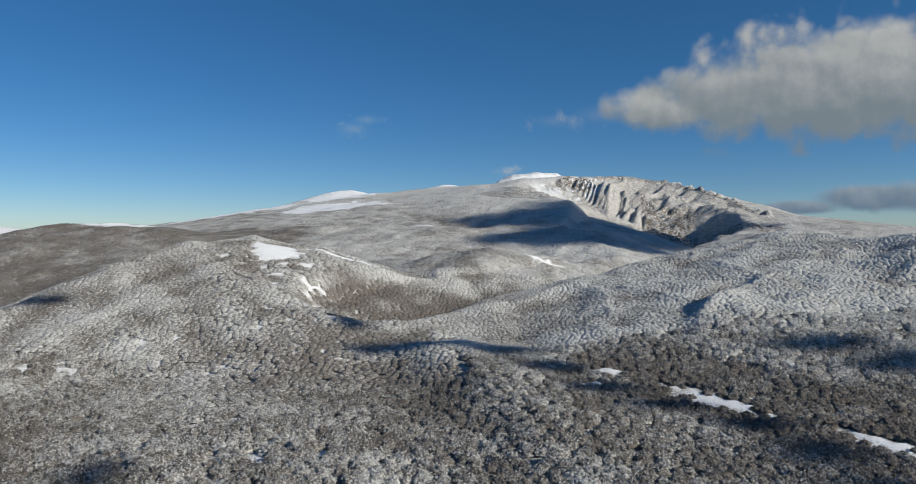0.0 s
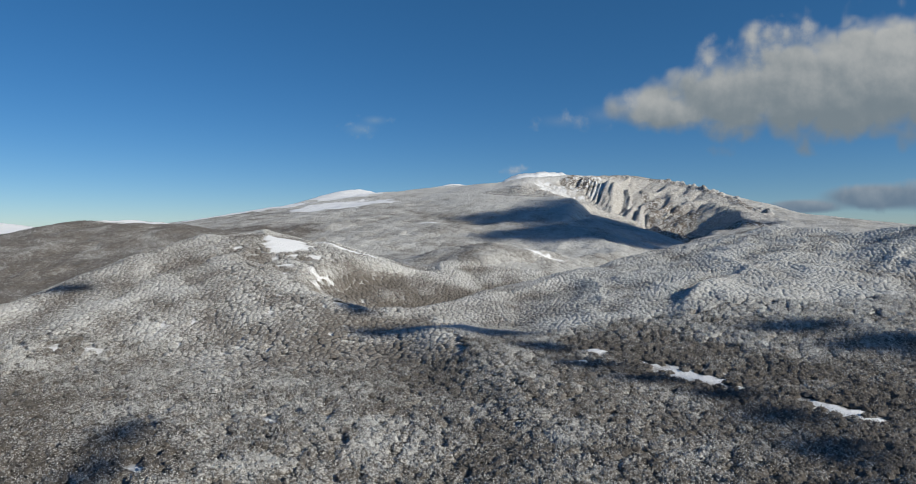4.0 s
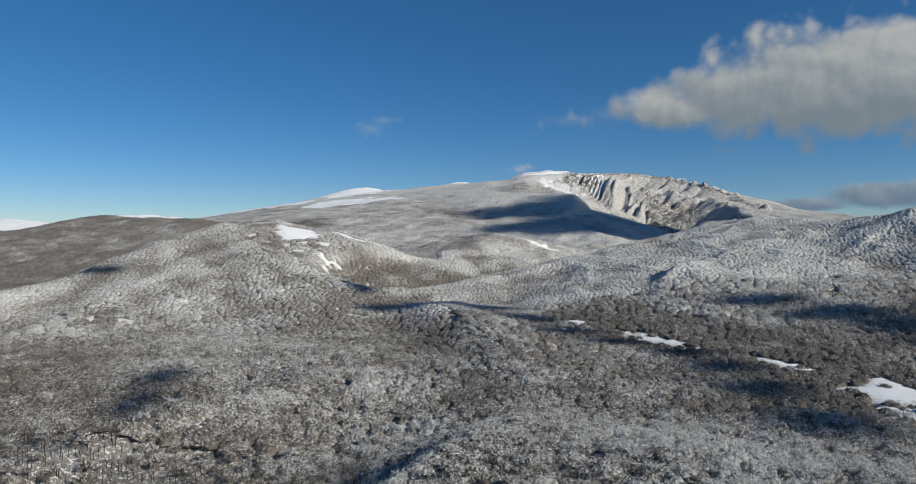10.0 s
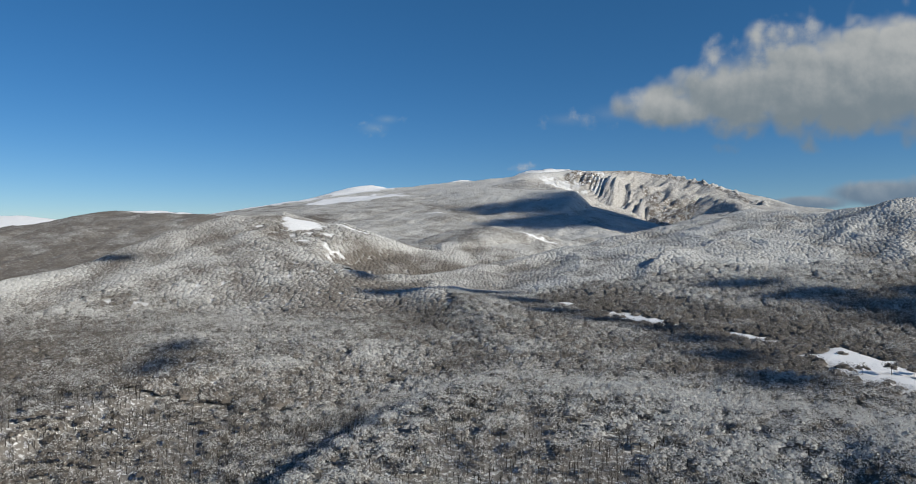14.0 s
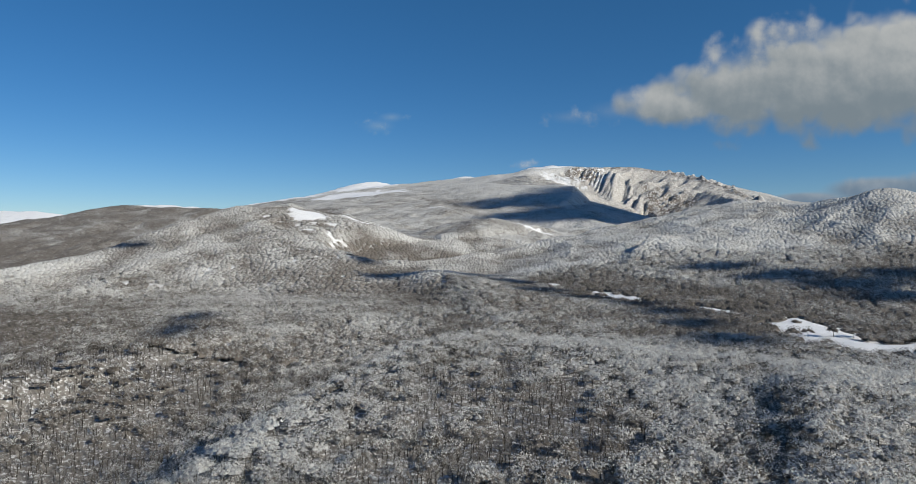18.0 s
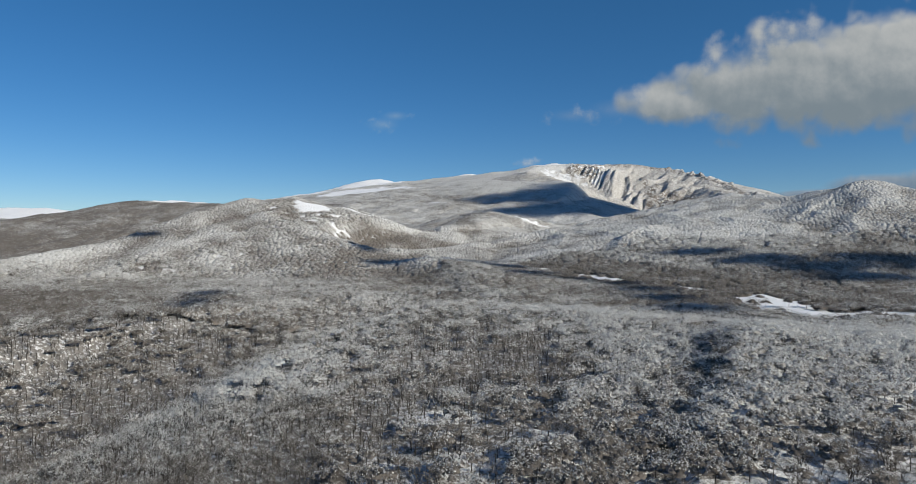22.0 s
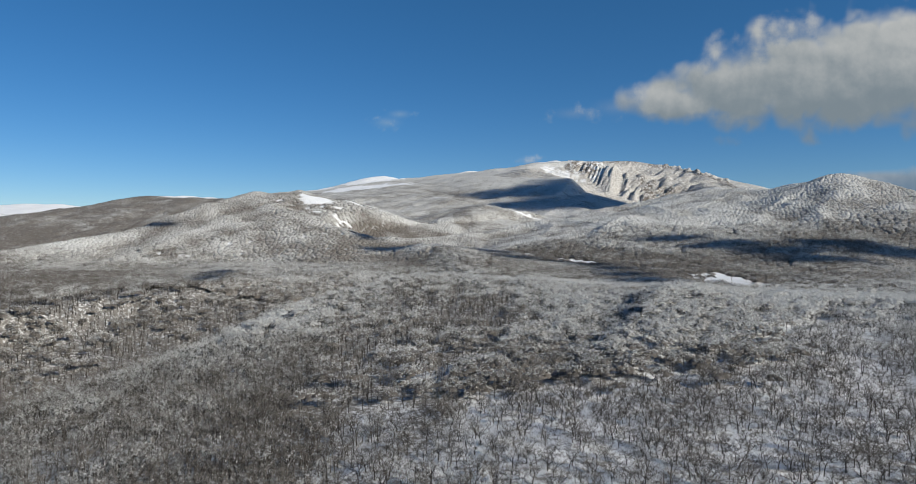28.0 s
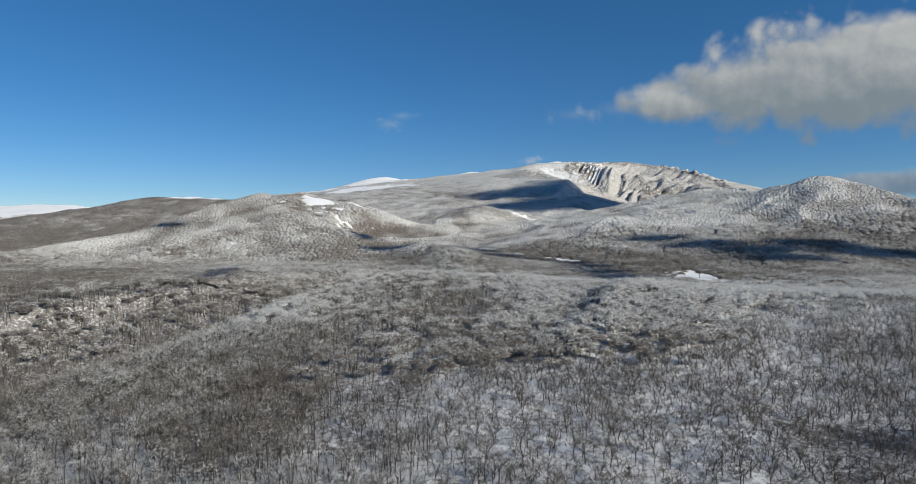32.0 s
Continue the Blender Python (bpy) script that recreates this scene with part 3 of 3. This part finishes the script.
def variant(r, kind):
    """Vertices, triangles, and how many of the triangles are bark, for one tree of a stand."""
    if kind == "slope":
        trunk, wood, tips = skeleton_tree(r, 6, 5)
        spray = twig_spray(r, tips, 2, 1.6, 0.085)
        v, f = join([trunk, *wood, spray])
        return v, f, len(trunk[1]) + sum(len(w[1]) for w in wood)
    if kind == "shrub":
        v, f = twig_spray(r, [np.array((r.uniform(-0.8, 0.8), r.uniform(-0.8, 0.8), 0.1)) for _ in range(4)], 3, 2.6, 0.085)
        return v, f, 3
    trunk = tube([(0, 0, -0.5), (0.1, 0, 3.6)], (0.15, 0.07), 3)
    if kind == "bare":
        trunk, tips = tube([(0, 0, -0.6), (0.15, 0.1, 3.0)], (0.17, 0.10), 3), []
        blades, faces = [], []
        for k in range(7):
            a = 0.9 * k + r.uniform(-0.3, 0.3)
            p0 = np.array((0.15, 0.1, r.uniform(1.8, 3.0)))
            p1 = p0 + (r.uniform(0.9, 2.0) * math.cos(a), r.uniform(0.9, 2.0) * math.sin(a), r.uniform(1.6, 3.2))
            w = np.array((-math.sin(a), math.cos(a), 0.2)) * 0.08
            faces.append((len(blades), len(blades) + 1, len(blades) + 2))
            blades += [p0 - w, p0 + w, p1]
            tips += [p1, p0 + (p1 - p0) * 0.6]
        v, f = join([trunk, (np.array(blades), np.array(faces)), twig_spray(r, tips, 3, 1.3, 0.14), flake_crown(r, 6, 2.2, 5.2, 1.2, 0.24, 0.6)])
        return v, f, len(trunk[1]) + len(faces)
    if kind == "crest":
        v, f = join([trunk, dome_crown(r, 8, 2.8, 4.4, 1.3), twig_spray(r, [(3.4 * math.cos(a), 3.4 * math.sin(a), r.uniform(2.6, 4.6)) for a in r.uniform(0, 6.28, 9)], 3, 1.3, 0.11), flake_crown(r, 110, 3.7, 5.2, 1.5, 0.32, 0.5)])
        return v, f, len(trunk[1])
    if kind == "valley":
        v, f = join([broad_crown(r, 4.4, 4.6, 2.2, 7, 2), dome_crown(r, 9, 3.3, 5.2, 1.2), flake_crown(r, 38, 4.1, 5.5, 1.7, 0.44, 0.5)])
        return v, f, 0
    if kind == "hill":
        v, f = join([broad_crown(r, 3.6, 5.0, 1.7, 5, 2), flake_crown(r, 6, 2.8, 5.1, 1.1, 0.46, 0.7)])
        return v, f, 0
    v, f = broad_crown(r, 5.8, 5.2, 2.2, 5, 1)
    return v, f, 0


def frost_shade_at(x, y):
    """How thick the rime is: heavy on crests and on the right-hand hills, thin in the hollows and on the near slope; a
    shaded fold is painted in.
    """
    f = 0.34 + 0.22 * fbm(x, y, 130, 3, 4.0) + 0.26 * fbm(x, y, 28, 2, 9.0)
    f = f - 0.10 * step(x, 40, 260) * step(y, 420, 700) - 0.18 * step(x, 40, 90) * step(y, 370, 410) * step(-y, -560, -500)
    f = f - 0.10 * step(x, -90, -30) * step(y, 500, 560) * step(-y, -760, -690) + 0.20 * np.maximum(step(y, 720, 860), 0.40 * step(-x, 60, 140) * step(y, 500, 600)) - 0.14 * step(y, 770, 850) + 0.14 * step(x, 0, 120) * step(y, 770, 850) + 0.10 * step(x, 60, 160) * step(y, 560, 660)
    crest = along(x, y, CRESTS["foreground"][0])
    f = f + 0.20 * step(-np.abs(crest[1]), -90, -5) + 0.25 * step(x, 0, 50) * step(y, 250, 290) * step(-y, -480, -420)
    f = f - 0.22 * bare_at(x, y) - 0.22 * step(-x, 110, 170) * step(-y, -640, -480) - 0.30 * step(-x, 230, 290) * step(-y, -720, -640) - 0.34 * step(-x + 0.25 * (y - 1100), 350, 430) * step(y, 960, 1060) * step(-y, -1800, -1650) - 0.16 * step(-y, -280, -245) - 0.26 * step(x, -20, 40) * step(-y, -265, -235) + 0.16 * step(-y, -260, -200) * step(-x, -30, 20)
    z, d, side, way = along(x + 6 * fbm(x, y, 25, 2, 181.0), y, [(78, 338, 0), (40, 286, 0), (-14, 222, 0)])      # thin rime paints the shaded fold by the white crest; browner trees beyond it
    f = f - 0.30 * step(-d, -15, -5) - 0.14 * step(d * side, 0, 15) * step(-d, -80, -45)
    f = f - 0.26 * step(-along(x, y - 12, MEADOW)[1], -62, -30) * step(x, 40, 90)
    f = f - 0.30 * step(-np.hypot((x + 60) / 110, (y - 980) / 70), -1.1, -0.6)
    return np.clip(f - 0.05 * on_face(x, y) + 0.10 * step(x, 20, 90) * step(y, 580, 720) * step(-y, -860, -760), 0, 1)


def bare_at(x, y):
    """Where the trees carry little rime: the hollow beside the near ridge and the brown shoulder before it."""
    z, d, side, way = along(x, y, CRESTS["foreground"][0])
    edge = 22 * fbm(x, y, 34, 3, 61.0) + 30 * fbm(x, y, 4.0, 1, 81.0)
    hollow = (side > 0) & (d + 0.6 * edge > 10) & (x < -75) & (y + edge < 470)
    shoulder = (side <= 0) & (d + edge > 30) & (-x + 0.5 * (y - 320) + edge > -30) & (y < 420)
    patchy = fbm(x, y, 5.0, 1, 91.0) + 0.6 * fbm(x, y, 40, 2, 95.0)
    return hollow & (patchy < 0.45) | shoulder & (patchy < 0.12)


def stand(name, kind, region, gap, label, variants=12, thin=0.0):
    """One joined stand of trees over a stretch of the plan."""
    x0, x1, y0, y1, keep = region
    gx, gy = np.meshgrid(np.arange(x0, x1, gap), np.arange(y0, y1, gap))
    gx[1::2] += gap / 2
    x = (gx + rng.uniform(-0.5, 0.5, gx.shape) * gap).ravel()
    y = (gy + rng.uniform(-0.5, 0.5, gy.shape) * gap).ravel()
    ok = keep(x, y) & ((openness(x, y) < 0.4) | (rng.random(x.shape) < 0.05) & (y < 800)) & (cragginess(x, y) < 0.5) & (rng.random(x.shape) > thin + 0.25 * snowy_at(x, y) + (0.5 * step(land(x, y), 165, 225) if kind == "far" else 0.35 * step(fbm(x, y, 12, 2, 101.0), 0.05, 0.35) if kind == "slope" else 0.0))
    x, y = x[ok], y[ok]
    z = ground_height(x, y)
    shapes = [variant(rng, kind) for _ in range(variants)]
    fleck = [np.repeat(rng.random(len(v) // 3 + 1), 3)[:len(v)] for v, _, _ in shapes]
    pick = rng.integers(0, variants, len(x))
    turn, size = rng.uniform(0, 2 * math.pi, len(x)), (rng.uniform(0.86, 1.14, len(x)) if kind in ("hill", "far") else rng.uniform(0.55, 1.1, len(x)) if kind == "slope" else rng.uniform(0.76, 1.2, len(x))) * (1 + 0.16 * fbm(x, y, 40, 2, 12.0))
    lie = np.zeros((2, len(x)))
    if kind in ("valley", "hill", "far"):      # crowns of all sizes reach up to the same light, and the canopy lies along the slope
        lie = 0.8 * np.stack([land(x + 6, y) - land(x - 6, y), land(x, y + 6) - land(x, y - 6)]) / 12
        z = land(x, y) - TREE * (0.15 + 0.85 * size)
    frost_shade, tint = frost_shade_at(x, y) + rng.normal(0, 0.04 if kind in ("hill", "far") else 0.20 if kind in ("slope", "bare") else 0.09, len(x)), rng.random(len(x))
    frost_shade = frost_shade + 0.30 * step(z, 90, 190) + 0.08 * step(y, 1150, 1400)      # thicker rime high on the mountain
    if kind in ("valley", "hill"):      # more rime on exposed ribs, less in hollows; also paints the ribs' lit crests
        around = sum(land(x + a, y + b) for a, b in ((28, 0), (-28, 0), (0, 28), (0, -28))) / 4
        frost_shade = frost_shade + np.clip(0.055 * (land(x, y) - around), -0.20, 0.12)
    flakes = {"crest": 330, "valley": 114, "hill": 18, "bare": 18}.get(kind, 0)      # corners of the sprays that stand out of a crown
    V, F, S, A, B, base = [], [], [], [], [], 0
    for k, (v, f, bark) in enumerate(shapes):
        i = np.where(pick == k)[0]
        if not len(i):
            continue
        c, s, g = np.cos(turn[i])[:, None], np.sin(turn[i])[:, None], size[i][:, None]
        vx, vy, vz = v[None, :, 0] * g, v[None, :, 1] * g, v[None, :, 2] * g
        dx, dy = c * vx - s * vy, s * vx + c * vy
        vz = vz + lie[0][i][:, None] * dx + lie[1][i][:, None] * dy
        V.append(np.stack([x[i][:, None] + dx, y[i][:, None] + dy, z[i][:, None] + vz], 2).reshape(-1, 3))
        F.append((f[None] + (base + np.arange(len(i)) * len(v))[:, None, None]).reshape(-1, 3))
        S.append(np.tile(np.arange(len(f)) >= bark, len(i)).astype(int))
        # Rime on the outer sprays; insides darkened, standing in for shade between twigs.
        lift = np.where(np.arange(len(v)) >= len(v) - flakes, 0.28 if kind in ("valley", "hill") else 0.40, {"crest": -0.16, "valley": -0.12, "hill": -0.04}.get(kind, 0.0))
        A.append((frost_shade[i][:, None] + lift[None, :]).ravel())
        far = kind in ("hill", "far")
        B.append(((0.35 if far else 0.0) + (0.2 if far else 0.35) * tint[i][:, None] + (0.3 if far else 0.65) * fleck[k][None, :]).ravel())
        base += len(i) * len(v)
    me = mesh_of(name, np.concatenate(V), np.concatenate(F), [BARK, TWIGS], (("frost_shade", np.concatenate(A)), ("tint", np.concatenate(B))), np.concatenate(S), smooth=True)
    return tagged(new(name, me), label, "trees", kind="stuff")


NEAR = (-70, 150, 150, 176)      # the stretch of the near slope whose trees stand singly


def in_near(x, y):
    return (x > NEAR[0]) & (x < NEAR[1]) & (y > NEAR[2]) & (y < NEAR[3])


def whitened(x, y):
    """The upper part of the near slope, whose trees are as white as the crest's."""
    return (y > 245 + 0.30 * (x - 60) + 34 * step(x, 95, 135) + 16 * fbm(x, y, 36, 3, 111.0) + 22 * fbm(x, y, 6, 2, 131.0) + 12 * fbm(x, y, 1.7, 1, 171.0)) & (x > -60) | (y > 300 + 22 * step(x, 95, 135))


def in_view(x, y):
    return np.abs(x) < 0.79 * y + 25


stand("slope_wood", "slope", (-280, 280, 128, 330, lambda x, y: in_view(x, y) & ~in_near(x, y) & ~whitened(x, y)), 2.8, "leafless dark mountain trees standing in snow on a slope", thin=0.05)
stand("slope_thicket", "bare", (-280, 280, 128, 330, lambda x, y: in_view(x, y) & ~whitened(x, y) & (x + 0.35 * (y - 200) + 40 * fbm(x, y, 30, 2, 121.0) < -28)), 3.9, "close-grown bare brown trees with thin grey rime on a slope")
stand("slope_scrub", "shrub", (-280, 280, 128, 330, in_view), 2.4, "low leafless brown scrub sticking out of the snow", thin=0.15)
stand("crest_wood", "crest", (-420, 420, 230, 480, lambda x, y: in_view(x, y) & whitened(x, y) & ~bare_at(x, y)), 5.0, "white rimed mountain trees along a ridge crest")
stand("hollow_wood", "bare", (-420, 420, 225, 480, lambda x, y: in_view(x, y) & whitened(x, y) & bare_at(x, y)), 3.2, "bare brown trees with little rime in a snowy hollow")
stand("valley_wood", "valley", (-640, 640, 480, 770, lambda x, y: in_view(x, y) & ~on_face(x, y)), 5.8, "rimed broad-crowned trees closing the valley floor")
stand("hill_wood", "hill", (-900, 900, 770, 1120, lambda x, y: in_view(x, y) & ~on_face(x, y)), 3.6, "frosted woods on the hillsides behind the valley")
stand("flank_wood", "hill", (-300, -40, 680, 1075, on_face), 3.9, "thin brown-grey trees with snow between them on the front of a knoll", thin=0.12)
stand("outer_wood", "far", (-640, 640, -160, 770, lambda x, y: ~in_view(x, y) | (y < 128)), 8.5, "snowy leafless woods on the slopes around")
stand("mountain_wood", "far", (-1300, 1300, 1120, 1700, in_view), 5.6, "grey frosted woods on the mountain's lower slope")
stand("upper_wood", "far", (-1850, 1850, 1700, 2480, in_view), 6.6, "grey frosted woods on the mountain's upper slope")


def object_under(name, me, parent, label=""):
    ob = new(name, me)
    ob.parent = parent
    return tagged(ob, label) if label else ob


def single_tree(r):
    """A tree that stands by itself: trunk, limbs and rimed twigs are meshes of their own."""
    top = new("mountain_tree")
    trunk, wood, tips = skeleton_tree(r, 6, 6)
    spray = twig_spray(r, tips, 3, 1.6, 0.085)
    object_under("trunk", mesh_of("trunk", *trunk, [BARK]), top)
    for limb in wood:
        object_under("limb", mesh_of("limb", *limb, [BARK]), top)
    n = len(spray[0])
    tagged(object_under("crown", mesh_of("crown", *spray, [TWIGS], (("frost_shade", np.full(n, 0.10)), ("tint", np.repeat(r.random(n // 3), 3)))), top, "thin brown twigs with grey rime"), kind="stuff")
    return tagged(top, "leafless crooked tree with dark bark standing in snow", "tree", "trees on the near slope")


def build_single_trees():
    models = [single_tree(rng) for _ in range(8)]
    xs, ys = np.meshgrid(np.arange(NEAR[0] + 2, NEAR[1], 4.3), np.arange(NEAR[2] + 2, NEAR[3], 4.3))
    xs = xs.ravel() + rng.uniform(-2.3, 2.3, xs.size)
    ys = ys.ravel() + rng.uniform(-2.3, 2.3, ys.size)
    zs = ground_height(xs, ys)
    for k, (x, y, z) in enumerate(zip(xs, ys, zs)):
        m = Matrix.Translation((x, y, z)) @ Matrix.Rotation(rng.uniform(0, 6.28), 4, "Z")
        g = rng.uniform(0.6, 1.12)
        if k < len(models):
            models[k].matrix_basis = m
        else:
            t = copy_thing(models[k % len(models)], m)
            t.scale = (g, g, g)


build_single_trees()


# ---- clouds ----
def far_cloud(name, centre, half, blobs, mat, label, peak=1.0, puffs=0.0):
    """A sheet of distant vapour behind the mountain; blobs: x, z, half-width, half-height in the sheet."""
    n, m = (220, 90) if half[0] > 1000 else (70, 40)
    gx, gz = np.meshgrid(np.linspace(-half[0], half[0], n), np.linspace(-half[1], half[1], m))
    x, z = gx.ravel(), gz.ravel()
    reach = np.array([1 - np.hypot((x - bx) / a, (z - bz) / b) for bx, bz, a, b in blobs])
    weight = np.exp(7 * reach)
    body = np.log(weight.sum(0)) / 7
    height = sum(w * (0.5 + 0.5 * (z - bz) / b) for w, (bx, bz, a, b) in zip(weight, blobs)) / weight.sum(0)
    body = np.where(body > 0, peak * body, body) + puffs * (0.55 * np.abs(fbm(x, z, 230, 2, 3.0)) + 0.3 * np.abs(fbm(x, z, 90, 3, 7.0)) - 0.16)
    edge = np.minimum(1, 8 * np.minimum(1 - np.abs(x) / half[0], 1 - np.abs(z) / half[1]))
    body = np.minimum(np.maximum(body, -1), edge * 1.2 - 0.6)
    i = (np.arange(m - 1)[:, None] * n + np.arange(n - 1)[None, :]).ravel()
    me = mesh_of(name, np.stack([x, 0 * x, z], 1), np.stack([i, i + 1, i + n + 1, i + n], 1), [mat], (("body", body), ("height", height)), smooth=True)
    ob = new(name, me)
    ob.location = centre
    ob.visible_shadow = False
    return tagged(ob, label, "cloud", kind="structure")


far_cloud("backdrop_cloud_bank", (2050, 3050, 760), (1500, 440),
          [(-1010, -170, 300, 100), (-750, -95, 400, 190), (-370, -30, 480, 300), (60, -10, 640, 340), (600, 0, 700, 350), (1150, 0, 600, 350)],
          far_cloud_material("cloud_bank_vapour", (0.42, 0.43, 0.425), (0.17, 0.21, 0.24), 340, 1.0, 0.6, 0.55), "grey-white fleecy cloud bank hanging in a blue sky", 1.0, 1.0)
far_cloud("backdrop_cloud_tail", (650, 3055, 575), (300, 140), [(-90, -25, 170, 50), (110, 5, 190, 75)],
          far_cloud_material("tail_vapour", (0.34, 0.38, 0.42), (0.24, 0.30, 0.37), 130, 7.0, 0.9), "ragged grey-white wisps of cloud before a larger bank", 0.30)
far_cloud("backdrop_cloud_wisp", (-315, 3050, 520), (180, 120), [(-10, -15, 110, 45), (50, 25, 90, 34)],
          far_cloud_material("wisp_vapour", (0.30, 0.38, 0.46), (0.20, 0.31, 0.42), 100, 3.0, 0.9), "thin white wisp of cloud in a blue sky", 0.4)
far_cloud("backdrop_cloud_low", (2150, 3060, 215), (760, 150), [(-120, 5, 330, 75), (300, 10, 460, 100), (-470, -40, 220, 40)],
          far_cloud_material("low_vapour", (0.27, 0.32, 0.37), (0.13, 0.19, 0.26), 240, 5.0, 0.6, 0.5), "low blue-grey cloud behind the mountain's flank", 1.0)
far_cloud("backdrop_cloud_plume", (345, 3040, 338), (110, 60), [(-10, -10, 70, 30), (30, 0, 60, 26)],
          far_cloud_material("plume_vapour", (0.42, 0.46, 0.51), (0.28, 0.35, 0.43), 60, 9.0, 0.8), "thin wisp of vapour drifting off the summit dome", 0.35)


def shading_cloud(centre, lumps):
    """An unseen cloud added beside the view to shade the land; lumps: x, y, half-width, half-depth."""
    pieces = []
    base = bmesh.new()
    bmesh.ops.create_icosphere(base, subdivisions=3, radius=1.0)
    v0 = np.array([v.co[:] for v in base.verts])
    f0 = np.array([[v.index for v in f.verts] for f in base.faces])
    base.free()
    for k, (x, y, a, b) in enumerate(lumps):
        swell = 1 + 0.22 * np.sin(v0[:, 0] * 5 + k) * np.sin(v0[:, 1] * 4 + 2 * k) + 0.12 * np.sin(v0[:, 0] * 11 - v0[:, 1] * 9 + k)
        v = v0 * swell[:, None] * np.array((a, b, max(2.0, 0.12 * min(a, b)))) + np.array((x, y, 0.0))
        pieces.append((v, f0))
    body = np.tile(1 - v0[:, 0] ** 2 - v0[:, 1] ** 2, len(lumps))
    ob = new("cloud", mesh_of("cloud", *join(pieces), [VAPOUR], (("body", body),), smooth=True))
    ob.location = centre
    return tagged(ob, "unseen flat white cloud added to cast shade on the land", "cloud", "drifting clouds")


def over(x, y, z, h):
    """The place h above (x, y, z) on the way to the sun."""
    return (x + h * SUN_TO.x / SUN_TO.z, y + h * SUN_TO.y / SUN_TO.z, z + h)


# Clouds added out of view, each set where its shade darkens the land.
shading_cloud(over(340, 1720, 90, 700), [(-160, -50, 190, 110), (0, 0, 260, 190), (230, -60, 220, 170), (60, -190, 260, 140), (-80, -270, 190, 90), (60, -330, 170, 60)])
shading_cloud(over(200, 700, -28, 600), [(-300, 90, 45, 17), (-258, 95, 45, 20), (-214, 72, 42, 24), (-182, 18, 36, 22), (-158, -28, 34, 16), (-120, -62, 36, 14), (-88, -100, 30, 17),
                                         (-72, -140, 26, 22), (-72, -190, 26, 24), (-72, -245, 28, 26), (-15, 36, 45, 20), (36, -8, 50, 25), (85, -50, 60, 32), (110, -95, 60, 26), (145, -14, 60, 32), (205, -55, 70, 38), (275, -80, 70, 38)])
shading_cloud(over(-420, 888, 0, 600), [(0, 0, 38, 17), (-30, -14, 30, 14)])
shading_cloud(over(-160, 862, -26, 600), [(0, 0, 24, 18), (14, -20, 18, 15)])
shading_cloud(over(-200, 532, -36, 600), [(-8, 32, 13, 30), (4, -22, 13, 34)])
shading_cloud(over(114, 160, -54, 600), [(0, 0, 15, 10), (12, -8, 14, 9)])
